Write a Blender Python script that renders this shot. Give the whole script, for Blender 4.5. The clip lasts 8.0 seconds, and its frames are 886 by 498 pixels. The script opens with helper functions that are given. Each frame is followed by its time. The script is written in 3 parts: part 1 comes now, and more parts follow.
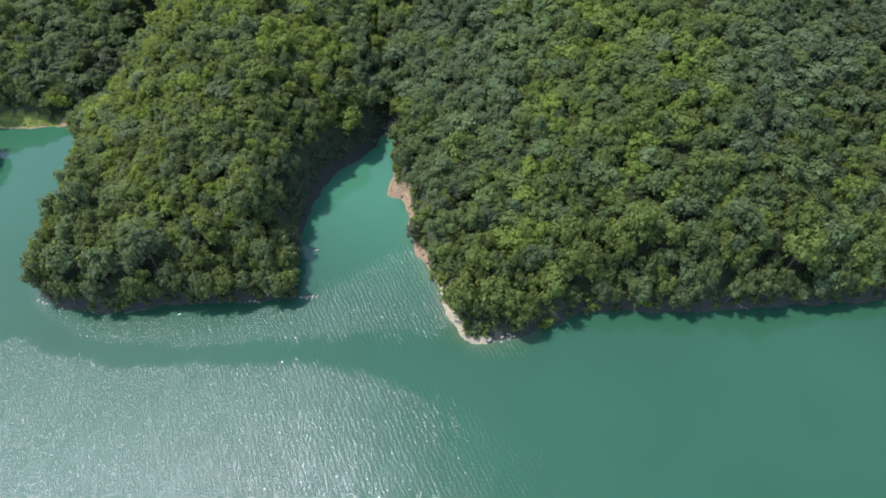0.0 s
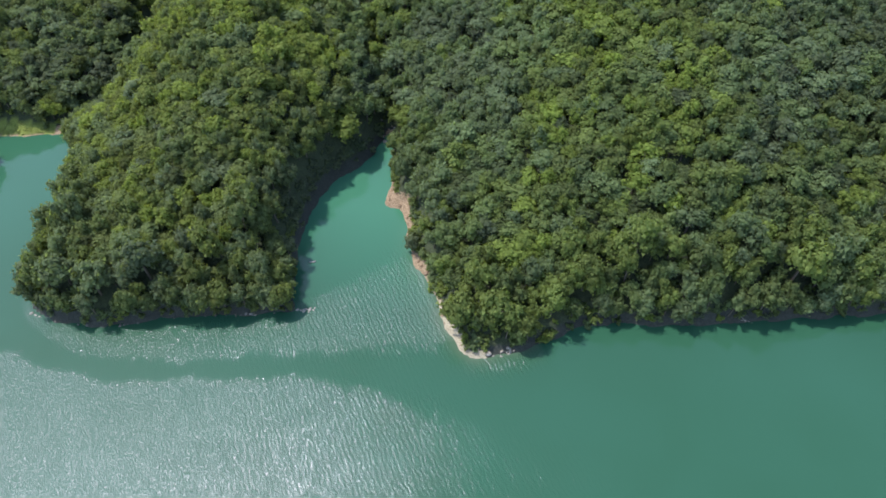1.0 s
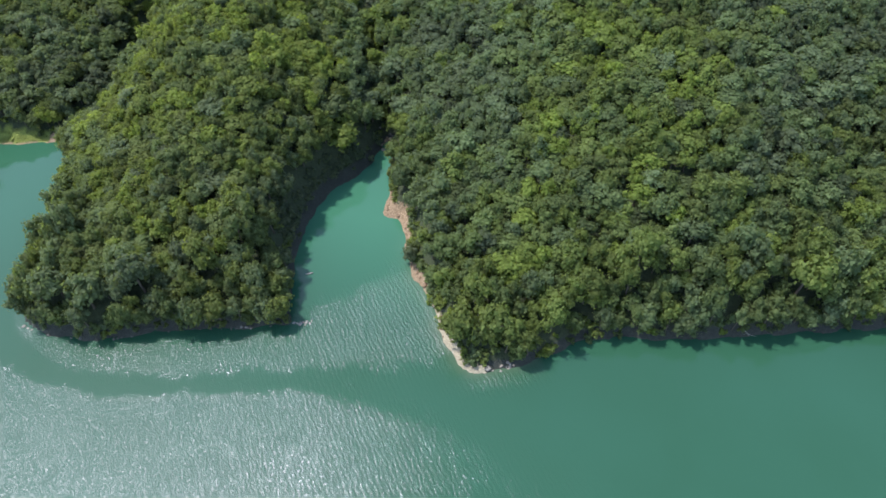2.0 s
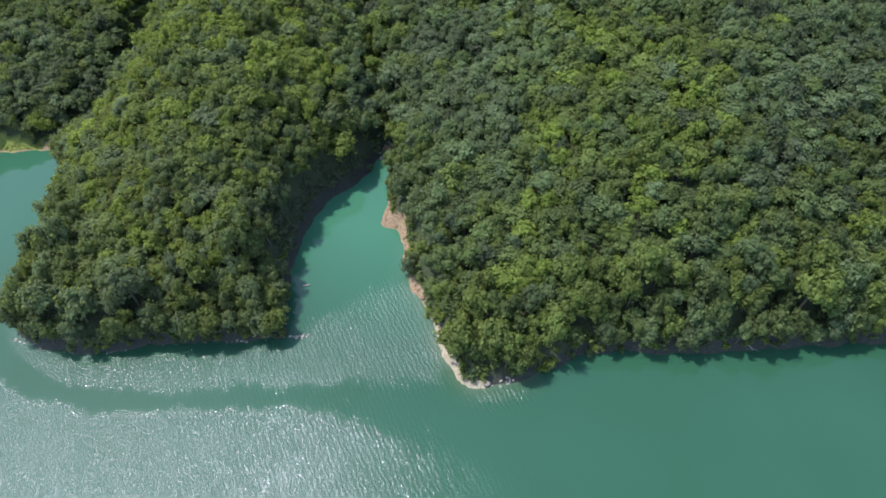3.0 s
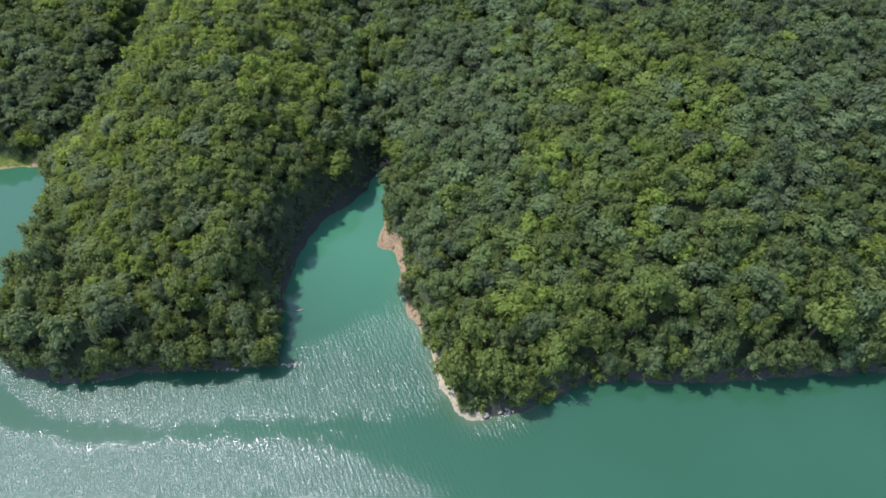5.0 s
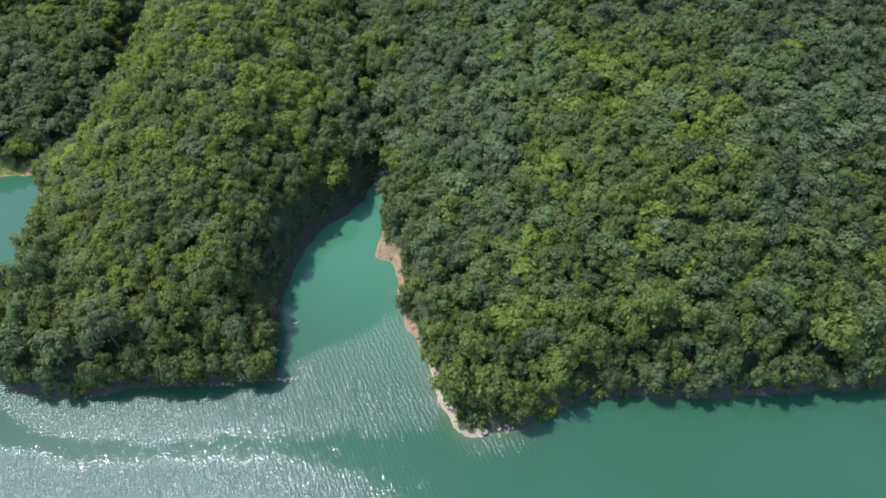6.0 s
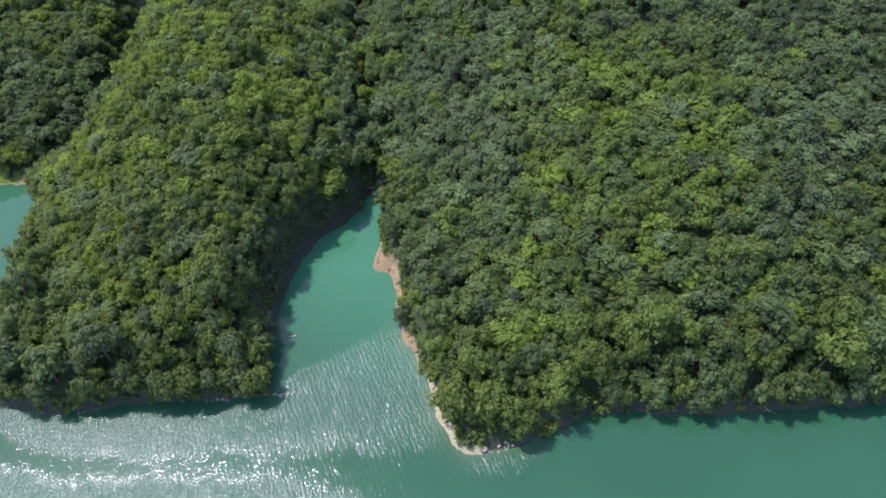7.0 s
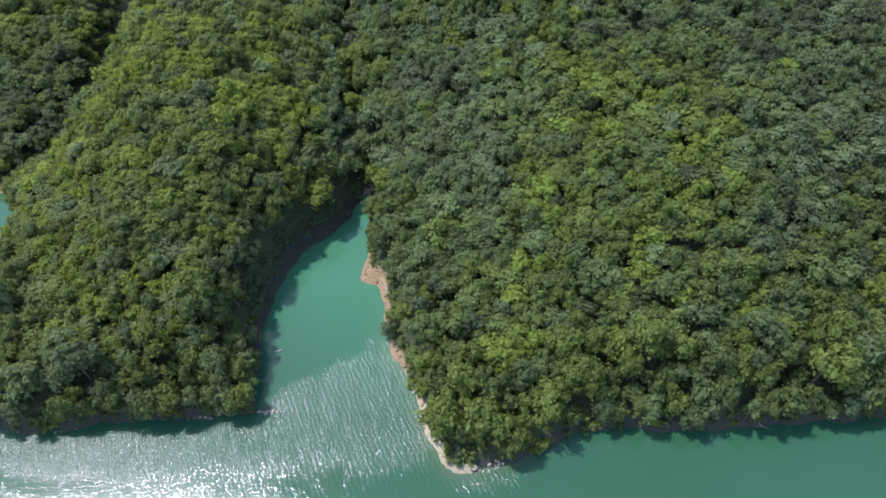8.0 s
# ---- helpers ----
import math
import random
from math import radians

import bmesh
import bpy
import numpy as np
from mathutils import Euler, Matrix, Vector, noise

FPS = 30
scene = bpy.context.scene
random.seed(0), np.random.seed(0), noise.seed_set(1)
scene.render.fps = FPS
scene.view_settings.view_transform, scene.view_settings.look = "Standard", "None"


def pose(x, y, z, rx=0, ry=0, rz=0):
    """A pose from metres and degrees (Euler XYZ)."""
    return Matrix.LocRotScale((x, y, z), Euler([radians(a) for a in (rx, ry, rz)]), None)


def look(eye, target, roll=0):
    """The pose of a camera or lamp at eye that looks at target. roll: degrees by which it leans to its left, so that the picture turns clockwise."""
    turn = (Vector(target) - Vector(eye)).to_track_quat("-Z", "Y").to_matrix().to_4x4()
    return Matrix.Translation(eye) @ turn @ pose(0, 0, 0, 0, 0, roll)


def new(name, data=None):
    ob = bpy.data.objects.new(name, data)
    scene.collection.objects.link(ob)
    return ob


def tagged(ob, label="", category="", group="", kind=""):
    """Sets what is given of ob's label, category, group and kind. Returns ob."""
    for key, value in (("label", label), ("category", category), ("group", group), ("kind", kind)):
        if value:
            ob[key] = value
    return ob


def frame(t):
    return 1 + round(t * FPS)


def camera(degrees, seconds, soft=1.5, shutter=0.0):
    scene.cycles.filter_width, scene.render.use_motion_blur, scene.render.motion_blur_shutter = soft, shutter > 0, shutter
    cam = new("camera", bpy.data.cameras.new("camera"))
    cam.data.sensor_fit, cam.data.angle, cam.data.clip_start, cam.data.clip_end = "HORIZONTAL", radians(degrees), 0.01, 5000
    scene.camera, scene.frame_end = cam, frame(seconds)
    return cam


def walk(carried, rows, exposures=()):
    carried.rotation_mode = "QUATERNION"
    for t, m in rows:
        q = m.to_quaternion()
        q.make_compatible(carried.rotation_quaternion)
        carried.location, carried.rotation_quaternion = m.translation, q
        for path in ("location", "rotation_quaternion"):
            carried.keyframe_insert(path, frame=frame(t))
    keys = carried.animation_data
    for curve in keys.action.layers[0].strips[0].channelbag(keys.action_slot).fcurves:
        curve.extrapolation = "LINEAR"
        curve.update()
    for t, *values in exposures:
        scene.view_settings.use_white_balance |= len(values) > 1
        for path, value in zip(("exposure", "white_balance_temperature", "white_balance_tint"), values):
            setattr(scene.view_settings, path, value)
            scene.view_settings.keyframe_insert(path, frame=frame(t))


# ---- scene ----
cam = camera(72.0, 8.0, soft=1.7)
PATH = [
    (0.0, (-12.73, 3.95, 134.11), (-1.556, 67.803, 57.968), -1.595),
    (1.0, (-11.61, 7.86, 134.31), (-0.435, 71.716, 58.164), -1.595),
    (2.0, (-10.49, 11.77, 134.49), (0.684, 75.623, 58.349), -1.595),
    (3.0, (-9.37, 15.67, 134.67), (1.802, 79.523, 58.522), -1.595),
    (4.0, (-8.25, 19.56, 134.83), (2.920, 83.416, 58.684), -1.595),
    (5.0, (-7.14, 23.45, 134.98), (4.036, 87.303, 58.834), -1.595),
    (6.0, (-6.02, 27.33, 135.12), (5.151, 91.183, 58.973), -1.595),
    (7.0, (-4.91, 31.20, 135.24), (6.265, 95.057, 59.100), -1.595),
    (7.9, (-3.91, 34.68, 135.35), (7.267, 98.538, 59.204), -1.595),
    (8.0, (-3.90, 35.36, 134.88), (8.934, 98.957, 58.779), -0.517),
]
walk(cam, [(t, look(eye, aim, roll)) for t, eye, aim, roll in PATH])

# ---- light ----
SUN_EL, SUN_AZ = 61.0, -54.5
sun_dir = Vector((math.sin(radians(SUN_AZ)) * math.cos(radians(SUN_EL)), math.cos(radians(SUN_AZ)) * math.cos(radians(SUN_EL)), math.sin(radians(SUN_EL))))
world = bpy.data.worlds.new("sky")
scene.world = world
world.use_nodes = True
sky = world.node_tree.nodes.new("ShaderNodeTexSky")
sky.sky_type, sky.sun_disc = "NISHITA", False
sky.sun_elevation, sky.sun_rotation = radians(SUN_EL), radians(SUN_AZ)
sky.dust_density = 1.0
back = world.node_tree.nodes["Background"]
back.inputs["Strength"].default_value = 0.15
world.node_tree.links.new(sky.outputs[0], back.inputs["Color"])
sun = new("sun", bpy.data.lights.new("sun", "SUN"))
sun.data.energy, sun.data.angle, sun.data.color = 2.15, radians(0.53), (1.0, 0.985, 0.965)
sun.matrix_world = look(sun_dir * 400, (0, 0, 0))
scene.view_settings.exposure = 1.38


# ---- materials ----
class Nodes:
    """A short way to wire a node material."""

    def __init__(self, name):
        self.mat = bpy.data.materials.new(name)
        self.mat.use_nodes = True
        self.tree = self.mat.node_tree
        self.bsdf = self.tree.nodes["Principled BSDF"]
        self.out = self.tree.nodes["Material Output"]

    def add(self, kind, **inputs):
        node = self.tree.nodes.new(kind)
        for key, value in inputs.items():
            self.put(node, key.replace("_", " "), value)
        return node

    def put(self, node, key, value):
        slot = node.inputs[int(key)] if key.isdigit() else node.inputs[key]
        if isinstance(value, bpy.types.NodeSocket):
            self.tree.links.new(value, slot)
        else:
            slot.default_value = value

    def place(self, scale=(1, 1, 1), turn=0.0):
        geo = self.tree.nodes.new("ShaderNodeNewGeometry")
        turned = self.add("ShaderNodeMapping", Vector=geo.outputs["Position"], Rotation=(0, 0, radians(turn)))
        return self.add("ShaderNodeMapping", Vector=turned.outputs[0], Scale=scale).outputs[0]

    def noise(self, vector, scale, detail=3.0, rough=0.55, warp=0.0):
        return self.add("ShaderNodeTexNoise", Vector=vector, Scale=scale, Detail=detail, Roughness=rough, Distortion=warp).outputs["Fac"]

    def ramp(self, fac, *stops):
        node = self.add("ShaderNodeValToRGB", Fac=fac)
        while len(node.color_ramp.elements) < len(stops):
            node.color_ramp.elements.new(0.5)
        for element, (at, colour) in zip(node.color_ramp.elements, stops):
            element.position = at
            element.color = (*colour, 1) if isinstance(colour, tuple) else (colour, colour, colour, 1)
        return node.outputs["Color"]

    def mix(self, fac, a, b, mode="MIX"):
        node = self.tree.nodes.new("ShaderNodeMix")
        node.data_type, node.blend_type = "RGBA", mode
        for slot, value in ((0, fac), (6, a), (7, b)):
            if isinstance(value, bpy.types.NodeSocket):
                self.tree.links.new(value, node.inputs[slot])
            else:
                node.inputs[slot].default_value = (*value, 1) if isinstance(value, tuple) else value
        return node.outputs[2]

    def math(self, op, a, b=0.0, c=0.0):
        node = self.tree.nodes.new("ShaderNodeMath")
        node.operation = op
        for slot, value in enumerate((a, b, c)):
            self.put(node, str(slot), value)
        return node.outputs[0]

    def bump(self, height, distance, strength=1.0, normal=None):
        node = self.add("ShaderNodeBump", Height=height, Distance=distance, Strength=strength)
        if normal is not None:
            self.put(node, "Normal", normal)
        return node.outputs[0]

    def finish(self, **inputs):
        for key, value in inputs.items():
            self.put(self.bsdf, key.replace("_", " "), value)
        return self.mat


def leaf_material(name, *greens):
    n = Nodes(name)
    tint = n.add("ShaderNodeAttribute")
    tint.attribute_name = "tint"
    geo = n.tree.nodes.new("ShaderNodeNewGeometry")
    each = geo.outputs["Random Per Island"]
    base = n.ramp(tint.outputs["Fac"], *greens)
    tone = n.add("ShaderNodeAttribute")
    tone.attribute_name = "tone"
    base = n.mix(1.0, base, n.ramp(tone.outputs["Fac"], (0.0, (0.66, 0.62, 0.7)), (0.5, (1.0, 1.0, 1.0)), (1.0, (1.28, 1.28, 1.24))), "MULTIPLY")
    shade = n.ramp(each, (0.0, 0.74), (1.0, 1.24))
    colour = n.mix(1.0, base, shade, "MULTIPLY")
    patch = n.noise(n.place(), 0.9, 2.0)
    colour = n.mix(n.math("MULTIPLY", n.ramp(patch, (0.45, 0.0), (0.7, 1.0)), 0.22), colour, greens[-1][1])
    at = n.add("ShaderNodeSeparateXYZ", Vector=n.place()).outputs["X"]
    dry = n.math("ADD", n.math("MULTIPLY", n.noise(n.place(), 0.05, 3.0), 1.6), n.math("MULTIPLY", at, -0.009))
    colour = n.mix(n.math("MULTIPLY", n.ramp(dry, (0.7, 0.0), (1.5, 1.0)), 0.55), colour, n.mix(1.0, colour, (1.08, 0.98, 1.04), "MULTIPLY"))
    n.finish(Base_Color=colour, Roughness=0.75, Specular_IOR_Level=0.1)
    thin = n.add("ShaderNodeBsdfTranslucent", Color=n.mix(1.0, colour, (1.25, 1.25, 0.6), "MULTIPLY"))
    both = n.add("ShaderNodeMixShader", Fac=0.53)
    n.tree.links.new(n.bsdf.outputs[0], both.inputs[1])
    n.tree.links.new(thin.outputs[0], both.inputs[2])
    n.tree.links.new(both.outputs[0], n.out.inputs["Surface"])
    return n.mat


def bark_material():
    n = Nodes("bark")
    grain = n.noise(n.place((6, 6, 1.2)), 3.0, 4.0)
    return n.finish(Base_Color=n.ramp(grain, (0.3, (0.06, 0.045, 0.032)), (0.7, (0.17, 0.14, 0.11))), Roughness=0.9, Normal=n.bump(grain, 0.03))


def ground_material():
    n = Nodes("ground")
    at = n.place()
    coarse, fine = n.noise(at, 0.16, 4.0), n.noise(at, 1.7, 5.0, 0.65)
    litter = n.ramp(fine, (0.3, (0.022, 0.030, 0.013)), (0.7, (0.055, 0.070, 0.028)))
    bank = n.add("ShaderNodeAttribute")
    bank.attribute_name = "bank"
    # Near-black colour along the waterline; shade under the shore trees is put into it.
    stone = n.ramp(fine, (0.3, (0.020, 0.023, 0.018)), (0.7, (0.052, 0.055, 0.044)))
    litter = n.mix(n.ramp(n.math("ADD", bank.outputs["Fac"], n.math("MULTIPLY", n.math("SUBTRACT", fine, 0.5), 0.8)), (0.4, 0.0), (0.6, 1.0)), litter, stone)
    grit = n.noise(n.place((3.0, 3.0, 0.9)), 1.0, 5.0, 0.7)
    soil = n.ramp(grit, (0.32, (0.085, 0.055, 0.032)), (0.47, (0.22, 0.15, 0.09)), (0.70, (0.40, 0.30, 0.20)))
    pale = n.ramp(grit, (0.3, (0.16, 0.13, 0.085)), (0.66, (0.44, 0.38, 0.275)))
    north = n.add("ShaderNodeSeparateXYZ", Vector=at).outputs["Y"]
    seam = n.math("ADD", n.math("DIVIDE", n.math("SUBTRACT", 105.0, north), 30.0), n.math("MULTIPLY", coarse, 1.2))
    soil = n.mix(n.ramp(seam, (0.35, 0.0), (0.85, 1.0)), soil, pale)
    bare = n.add("ShaderNodeAttribute")
    bare.attribute_name = "bare"
    grass = n.add("ShaderNodeAttribute")
    grass.attribute_name = "grassy"
    edge = n.math("ADD", bare.outputs["Fac"], n.math("MULTIPLY", n.math("SUBTRACT", n.noise(at, 0.9, 4.0, 0.6), 0.52), 1.5))
    colour = n.mix(n.ramp(edge, (0.42, 0.0), (0.58, 1.0)), litter, soil)
    turf = n.ramp(fine, (0.3, (0.15, 0.19, 0.034)), (0.7, (0.25, 0.28, 0.06)))
    colour = n.mix(grass.outputs["Fac"], colour, turf)
    n.finish(Base_Color=colour, Roughness=0.92, Normal=n.bump(grit, 0.3, 1.0, n.bump(fine, 0.25)))
    return n.mat


def rock_material(name="rock", dark=(0.14, 0.128, 0.112), light=(0.36, 0.335, 0.295)):
    n = Nodes(name)
    at = n.place()
    fine, coarse = n.noise(at, 5.0, 5.0, 0.65), n.noise(at, 0.9, 3.0)
    colour = n.ramp(fine, (0.3, dark), (0.7, light))
    colour = n.mix(n.ramp(coarse, (0.4, 0.0), (0.65, 0.6)), colour, n.mix(1.0, colour, (1.0, 0.8, 0.66), "MULTIPLY"))
    return n.finish(Base_Color=colour, Roughness=0.85, Normal=n.bump(fine, 0.08))


def water_material():
    n = Nodes("lake_water")
    at = n.place()
    drift = n.noise(at, 0.012, 2.0)
    murk = n.noise(at, 0.05, 3.0, 0.5, 0.6)
    colour = n.mix(n.ramp(drift, (0.35, 0.0), (0.65, 1.0)), (0.021, 0.071, 0.038), (0.024, 0.079, 0.046))
    colour = n.mix(n.math("MULTIPLY", n.ramp(murk, (0.35, 0.0), (0.7, 1.0)), 0.25), colour, (0.026, 0.085, 0.052))
    shoal = n.add("ShaderNodeAttribute")
    shoal.attribute_name = "shoal"
    colour = n.mix(shoal.outputs["Fac"], colour, (0.085, 0.115, 0.075))
    milky = n.add("ShaderNodeAttribute")
    milky.attribute_name = "milky"
    colour = n.mix(milky.outputs["Fac"], colour, (0.041, 0.136, 0.081))
    wind = n.add("ShaderNodeAttribute")
    wind.attribute_name = "wind"
    fetch = n.add("ShaderNodeAttribute")
    fetch.attribute_name = "fetch"
    crest = n.add("ShaderNodeTexWave", Vector=n.place((1.0, 0.6, 1), -13), Scale=0.265, Distortion=6.0, Detail=2.0, Detail_Scale=2.2, Detail_Roughness=0.55)
    swell = crest.outputs["Fac"]
    ripple = n.noise(n.place((3.3, 1.35, 1), -13), 1.0, 1.0, 0.5, 0.4)
    chop = n.noise(n.place((7.0, 3.6, 1), -8), 1.0, 0.0, 0.5, 0.2)
    height = n.math("ADD", n.math("MULTIPLY", swell, n.math("MULTIPLY_ADD", fetch.outputs["Fac"], 0.18, 0.05)), n.math("MULTIPLY_ADD", ripple, 0.58, n.math("MULTIPLY", chop, 0.44)))
    height = n.math("SUBTRACT", height, n.math("MULTIPLY_ADD", fetch.outputs["Fac"], 0.09, 0.53))
    gust = n.ramp(n.noise(n.place((1.0, 0.55, 1), -14), 0.5, 3.0, 0.6), (0.36, 0.0), (0.64, 1.0))
    gust = n.math("MULTIPLY_ADD", n.math("MULTIPLY", n.math("SUBTRACT", gust, 0.5), fetch.outputs["Fac"]), 0.7, 1.0)
    normal = n.bump(n.math("MULTIPLY", height, n.math("MULTIPLY", wind.outputs["Fac"], gust)), 0.15)
    rough = n.math("MULTIPLY_ADD", wind.outputs["Fac"], n.math("MULTIPLY_ADD", fetch.outputs["Fac"], -0.085, 0.175), 0.042)
    return n.finish(Base_Color=colour, Roughness=rough, IOR=1.345, Specular_Tint=(0.87, 0.80, 1.0, 1), Normal=normal)


def plain_material(name, colour, rough=0.6, spread=0.2):
    n = Nodes(name)
    grain = n.noise(n.place(), 9.0, 4.0)
    dark = tuple(c * (1 - spread) for c in colour)
    return n.finish(Base_Color=n.ramp(grain, (0.3, dark), (0.7, colour)), Roughness=rough, Normal=n.bump(grain, 0.01))


LEAF = leaf_material("leaves", (0.0, (0.110, 0.141, 0.083)), (0.22, (0.150, 0.196, 0.110)), (0.5, (0.124, 0.168, 0.073)), (0.75, (0.134, 0.170, 0.061)), (1.0, (0.176, 0.230, 0.055)))
BARK = bark_material()
GROUND = ground_material()
ROCK = rock_material()
# Darker copy of the rock colour, with the bank's shade put into it.
DARK_ROCK = rock_material("shaded_rock", (0.05, 0.047, 0.042), (0.16, 0.15, 0.135))
EARTH_ROCK = rock_material("earth_rock", (0.10, 0.066, 0.04), (0.27, 0.19, 0.125))
WATER = water_material()
PAINT = plain_material("weathered_white_paint", (0.50, 0.46, 0.44), 0.7, 0.3)
WOOD = plain_material("grey_wood", (0.34, 0.29, 0.23), 0.8, 0.4)
GRASS = plain_material("grass_blades", (0.20, 0.24, 0.05), 0.7, 0.35)
DEAD = plain_material("bleached_wood", (0.5, 0.46, 0.4), 0.85, 0.35)

# ---- the lie of the land ----
SHORE_EAST = [
    (400, 20), (200, 62.5), (118.7, 74.4), (100.5, 77.0), (80.8, 79.8), (63.3, 82.0), (49, 85.9), (38, 87.3), (26.8, 84.2), (17.5, 83.2), (12.4, 83.0),
    (8.7, 83.8), (6.0, 86.2), (4.3, 91), (2.8, 97.5), (3.0, 101), (3.1, 104.8), (1.9, 109.5), (-0.7, 115), (-1.3, 119.5), (-1.8, 124), (-1.6, 128), (-0.9, 132),
    (-1.2, 135.5), (-2.4, 139), (-4.6, 140.3), (-6.4, 142.2), (-5.6, 144.5), (-3.9, 147.2), (-2.4, 151.5), (-1.2, 160.2), (1.2, 170.2), (0.2, 176),
]
# Cove side drawn out over shaded water, so dark ground fills that strip.
SHORE_WEST = [
    (-1.4, 174.5), (-6.8, 165.8), (-14.4, 159.6), (-21.4, 155.6), (-26.4, 148.2), (-31.0, 138.4), (-33.4, 128), (-34.9, 115), (-35.6, 107.6), (-46.7, 108.8), (-58, 110.9), (-69.3, 112.4),
    (-84.3, 112.6), (-97.8, 117.4), (-105, 123.8), (-104, 135), (-101.5, 150), (-102.5, 165), (-103.5, 185), (-111.5, 200), (-123.8, 201.5), (-136, 204), (-180, 215), (-400, 260),
]
SHORE = np.array(SHORE_EAST + SHORE_WEST + [(-3000, 600), (-3000, 3000), (3000, 3000), (3000, -300)], float)
# swells of the two hills: place and height
EAST_HILL = [
    (36, 90, -8), (80, 90, 0.5), (124, 90, -9), (168, 90, 12), (36, 130, 5.5), (80, 130, 17.5), (124, 130, 4), (168, 130, 10), (36, 170, 4), (80, 170, 3), (124, 170, 14.5), (168, 170, 6.5),
    (36, 210, 11.5), (80, 210, 16.5), (124, 210, 14.5), (168, 210, 10.5), (36, 250, 11), (80, 250, 15), (124, 250, 7), (168, 250, 3), (36, 290, 9), (80, 290, 6),
]
WEST_HILL = [
    (-96, 130, 5.5), (-52, 130, -6.5), (-96, 170, -10), (-52, 170, 19), (-8, 170, -5), (-140, 210, 6), (-96, 210, -11), (-52, 210, 19), (-8, 210, -9),
    (-140, 250, 5), (-96, 250, -6), (-52, 250, 11.5), (-8, 250, 4), (-140, 290, 13.5), (-96, 290, 7), (-52, 290, 5), (-8, 290, 3),
]
# creases between the hills: a line, how deep and how wide they are cut
GORGE = [(-0.6, 172), (0.5, 186), (1.0, 200), (1.5, 220), (3, 245), (6, 275)]
COMBE = [(-113, 200), (-95, 213), (-86, 233), (-79, 258), (-70, 285)]
ISLET = (-139.5, 187.0, 7.0)


def shore_distance(x, y):
    """Metres from the waterline, positive on land."""
    x, y = np.asarray(x, float), np.asarray(y, float)
    inside, far = np.zeros(x.shape, bool), np.full(x.shape, 1e9)
    for (ax, ay), (bx, by) in zip(SHORE, np.roll(SHORE, -1, 0)):
        crossing = ax + (y - ay) * (bx - ax) / (by - ay if by != ay else 1e-9)
        inside ^= ((ay > y) != (by > y)) & (x < crossing)
        ux, uy = bx - ax, by - ay
        s = np.clip(((x - ax) * ux + (y - ay) * uy) / (ux * ux + uy * uy), 0, 1)
        far = np.minimum(far, np.hypot(x - ax - s * ux, y - ay - s * uy))
    d = np.where(inside, far, -far)
    d = np.maximum(d, ISLET[2] - np.hypot(x - ISLET[0], y - ISLET[1]))
    return d + 0.55 * np.sin(x * 0.53 + 1.3 * np.sin(y * 0.3)) * np.cos(y * 0.41) + 0.12 * np.sin(x * 1.9 + y * 1.5)


def line_distance(x, y, line):
    far = np.full(np.shape(x), 1e9)
    for (ax, ay), (bx, by) in zip(line, line[1:]):
        ux, uy = bx - ax, by - ay
        s = np.clip(((x - ax) * ux + (y - ay) * uy) / (ux * ux + uy * uy), 0, 1)
        far = np.minimum(far, np.hypot(x - ax - s * ux, y - ay - s * uy))
    return far


def beach_width(x, y):
    """How wide the bare strip above the waterline is: wide along the east side of the cove."""
    w = np.full(np.shape(x), 0.0)
    east = (x > -12) & (x < 12) & (y > 82) & (y < 158)
    strip = np.interp(y, (82, 84, 88, 95, 99, 102, 106, 109, 112, 116, 119, 123, 127, 131, 135, 138, 142, 146, 149, 152, 158), (1.0, 1.2, 1.6, 1.6, 1.1, 0.6, 0.4, 1.0, 2.3, 2.4, 1.4, 1.0, 1.3, 1.4, 1.7, 2.6, 4.4, 2.9, 1.3, 0.5, 0.2))
    w = np.where(east, np.maximum(strip, 0.25), w)
    return np.where((x < -108) & (y > 195), 3.6, w)


def ground_height(x, y):
    x, y = np.asarray(x, float), np.asarray(y, float)
    d = shore_distance(x, y)
    land, w = np.maximum(d, 0), beach_width(x, y)
    rise = 10 + sum(h * np.exp(-((x - cx) ** 2 + (y - cy) ** 2) / (2 * 32.0**2)) for cx, cy, h in EAST_HILL + WEST_HILL)
    reach = 6.0 + 1.0 * np.exp(-(((x + 18) / 24) ** 2) - ((y - 165) / 24) ** 2)
    z = rise * (1 - np.exp(-np.maximum(land - w, 0) / reach)) + 0.35 * np.minimum(land, w)
    z = z * (1 - np.interp(y, (178, 200), (0.65, 0.32)) * np.exp(-((line_distance(x, y, GORGE) / 4.6) ** 2))) * (1 - 0.92 * np.exp(-((line_distance(x, y, COMBE) / 9.0) ** 2)))
    z = z + 0.35 * np.sin(x * 0.5 + y * 0.3) * np.sin(y * 0.47 - x * 0.2) * np.clip(land / 8, 0, 1)
    return np.where(d > 0, z, np.maximum(d * 0.5, -6.0))


def spread(lo, hi, step, reach):
    """Even steps from lo to hi, then ever wider ones out to the reach."""
    inner = np.arange(lo, hi + step, step)
    out, gap = [], step
    while gap < reach:
        gap *= 1.5
        out.append(gap)
    return np.concatenate([(inner[0] - np.array(out))[::-1], inner, inner[-1] + np.array(out)])


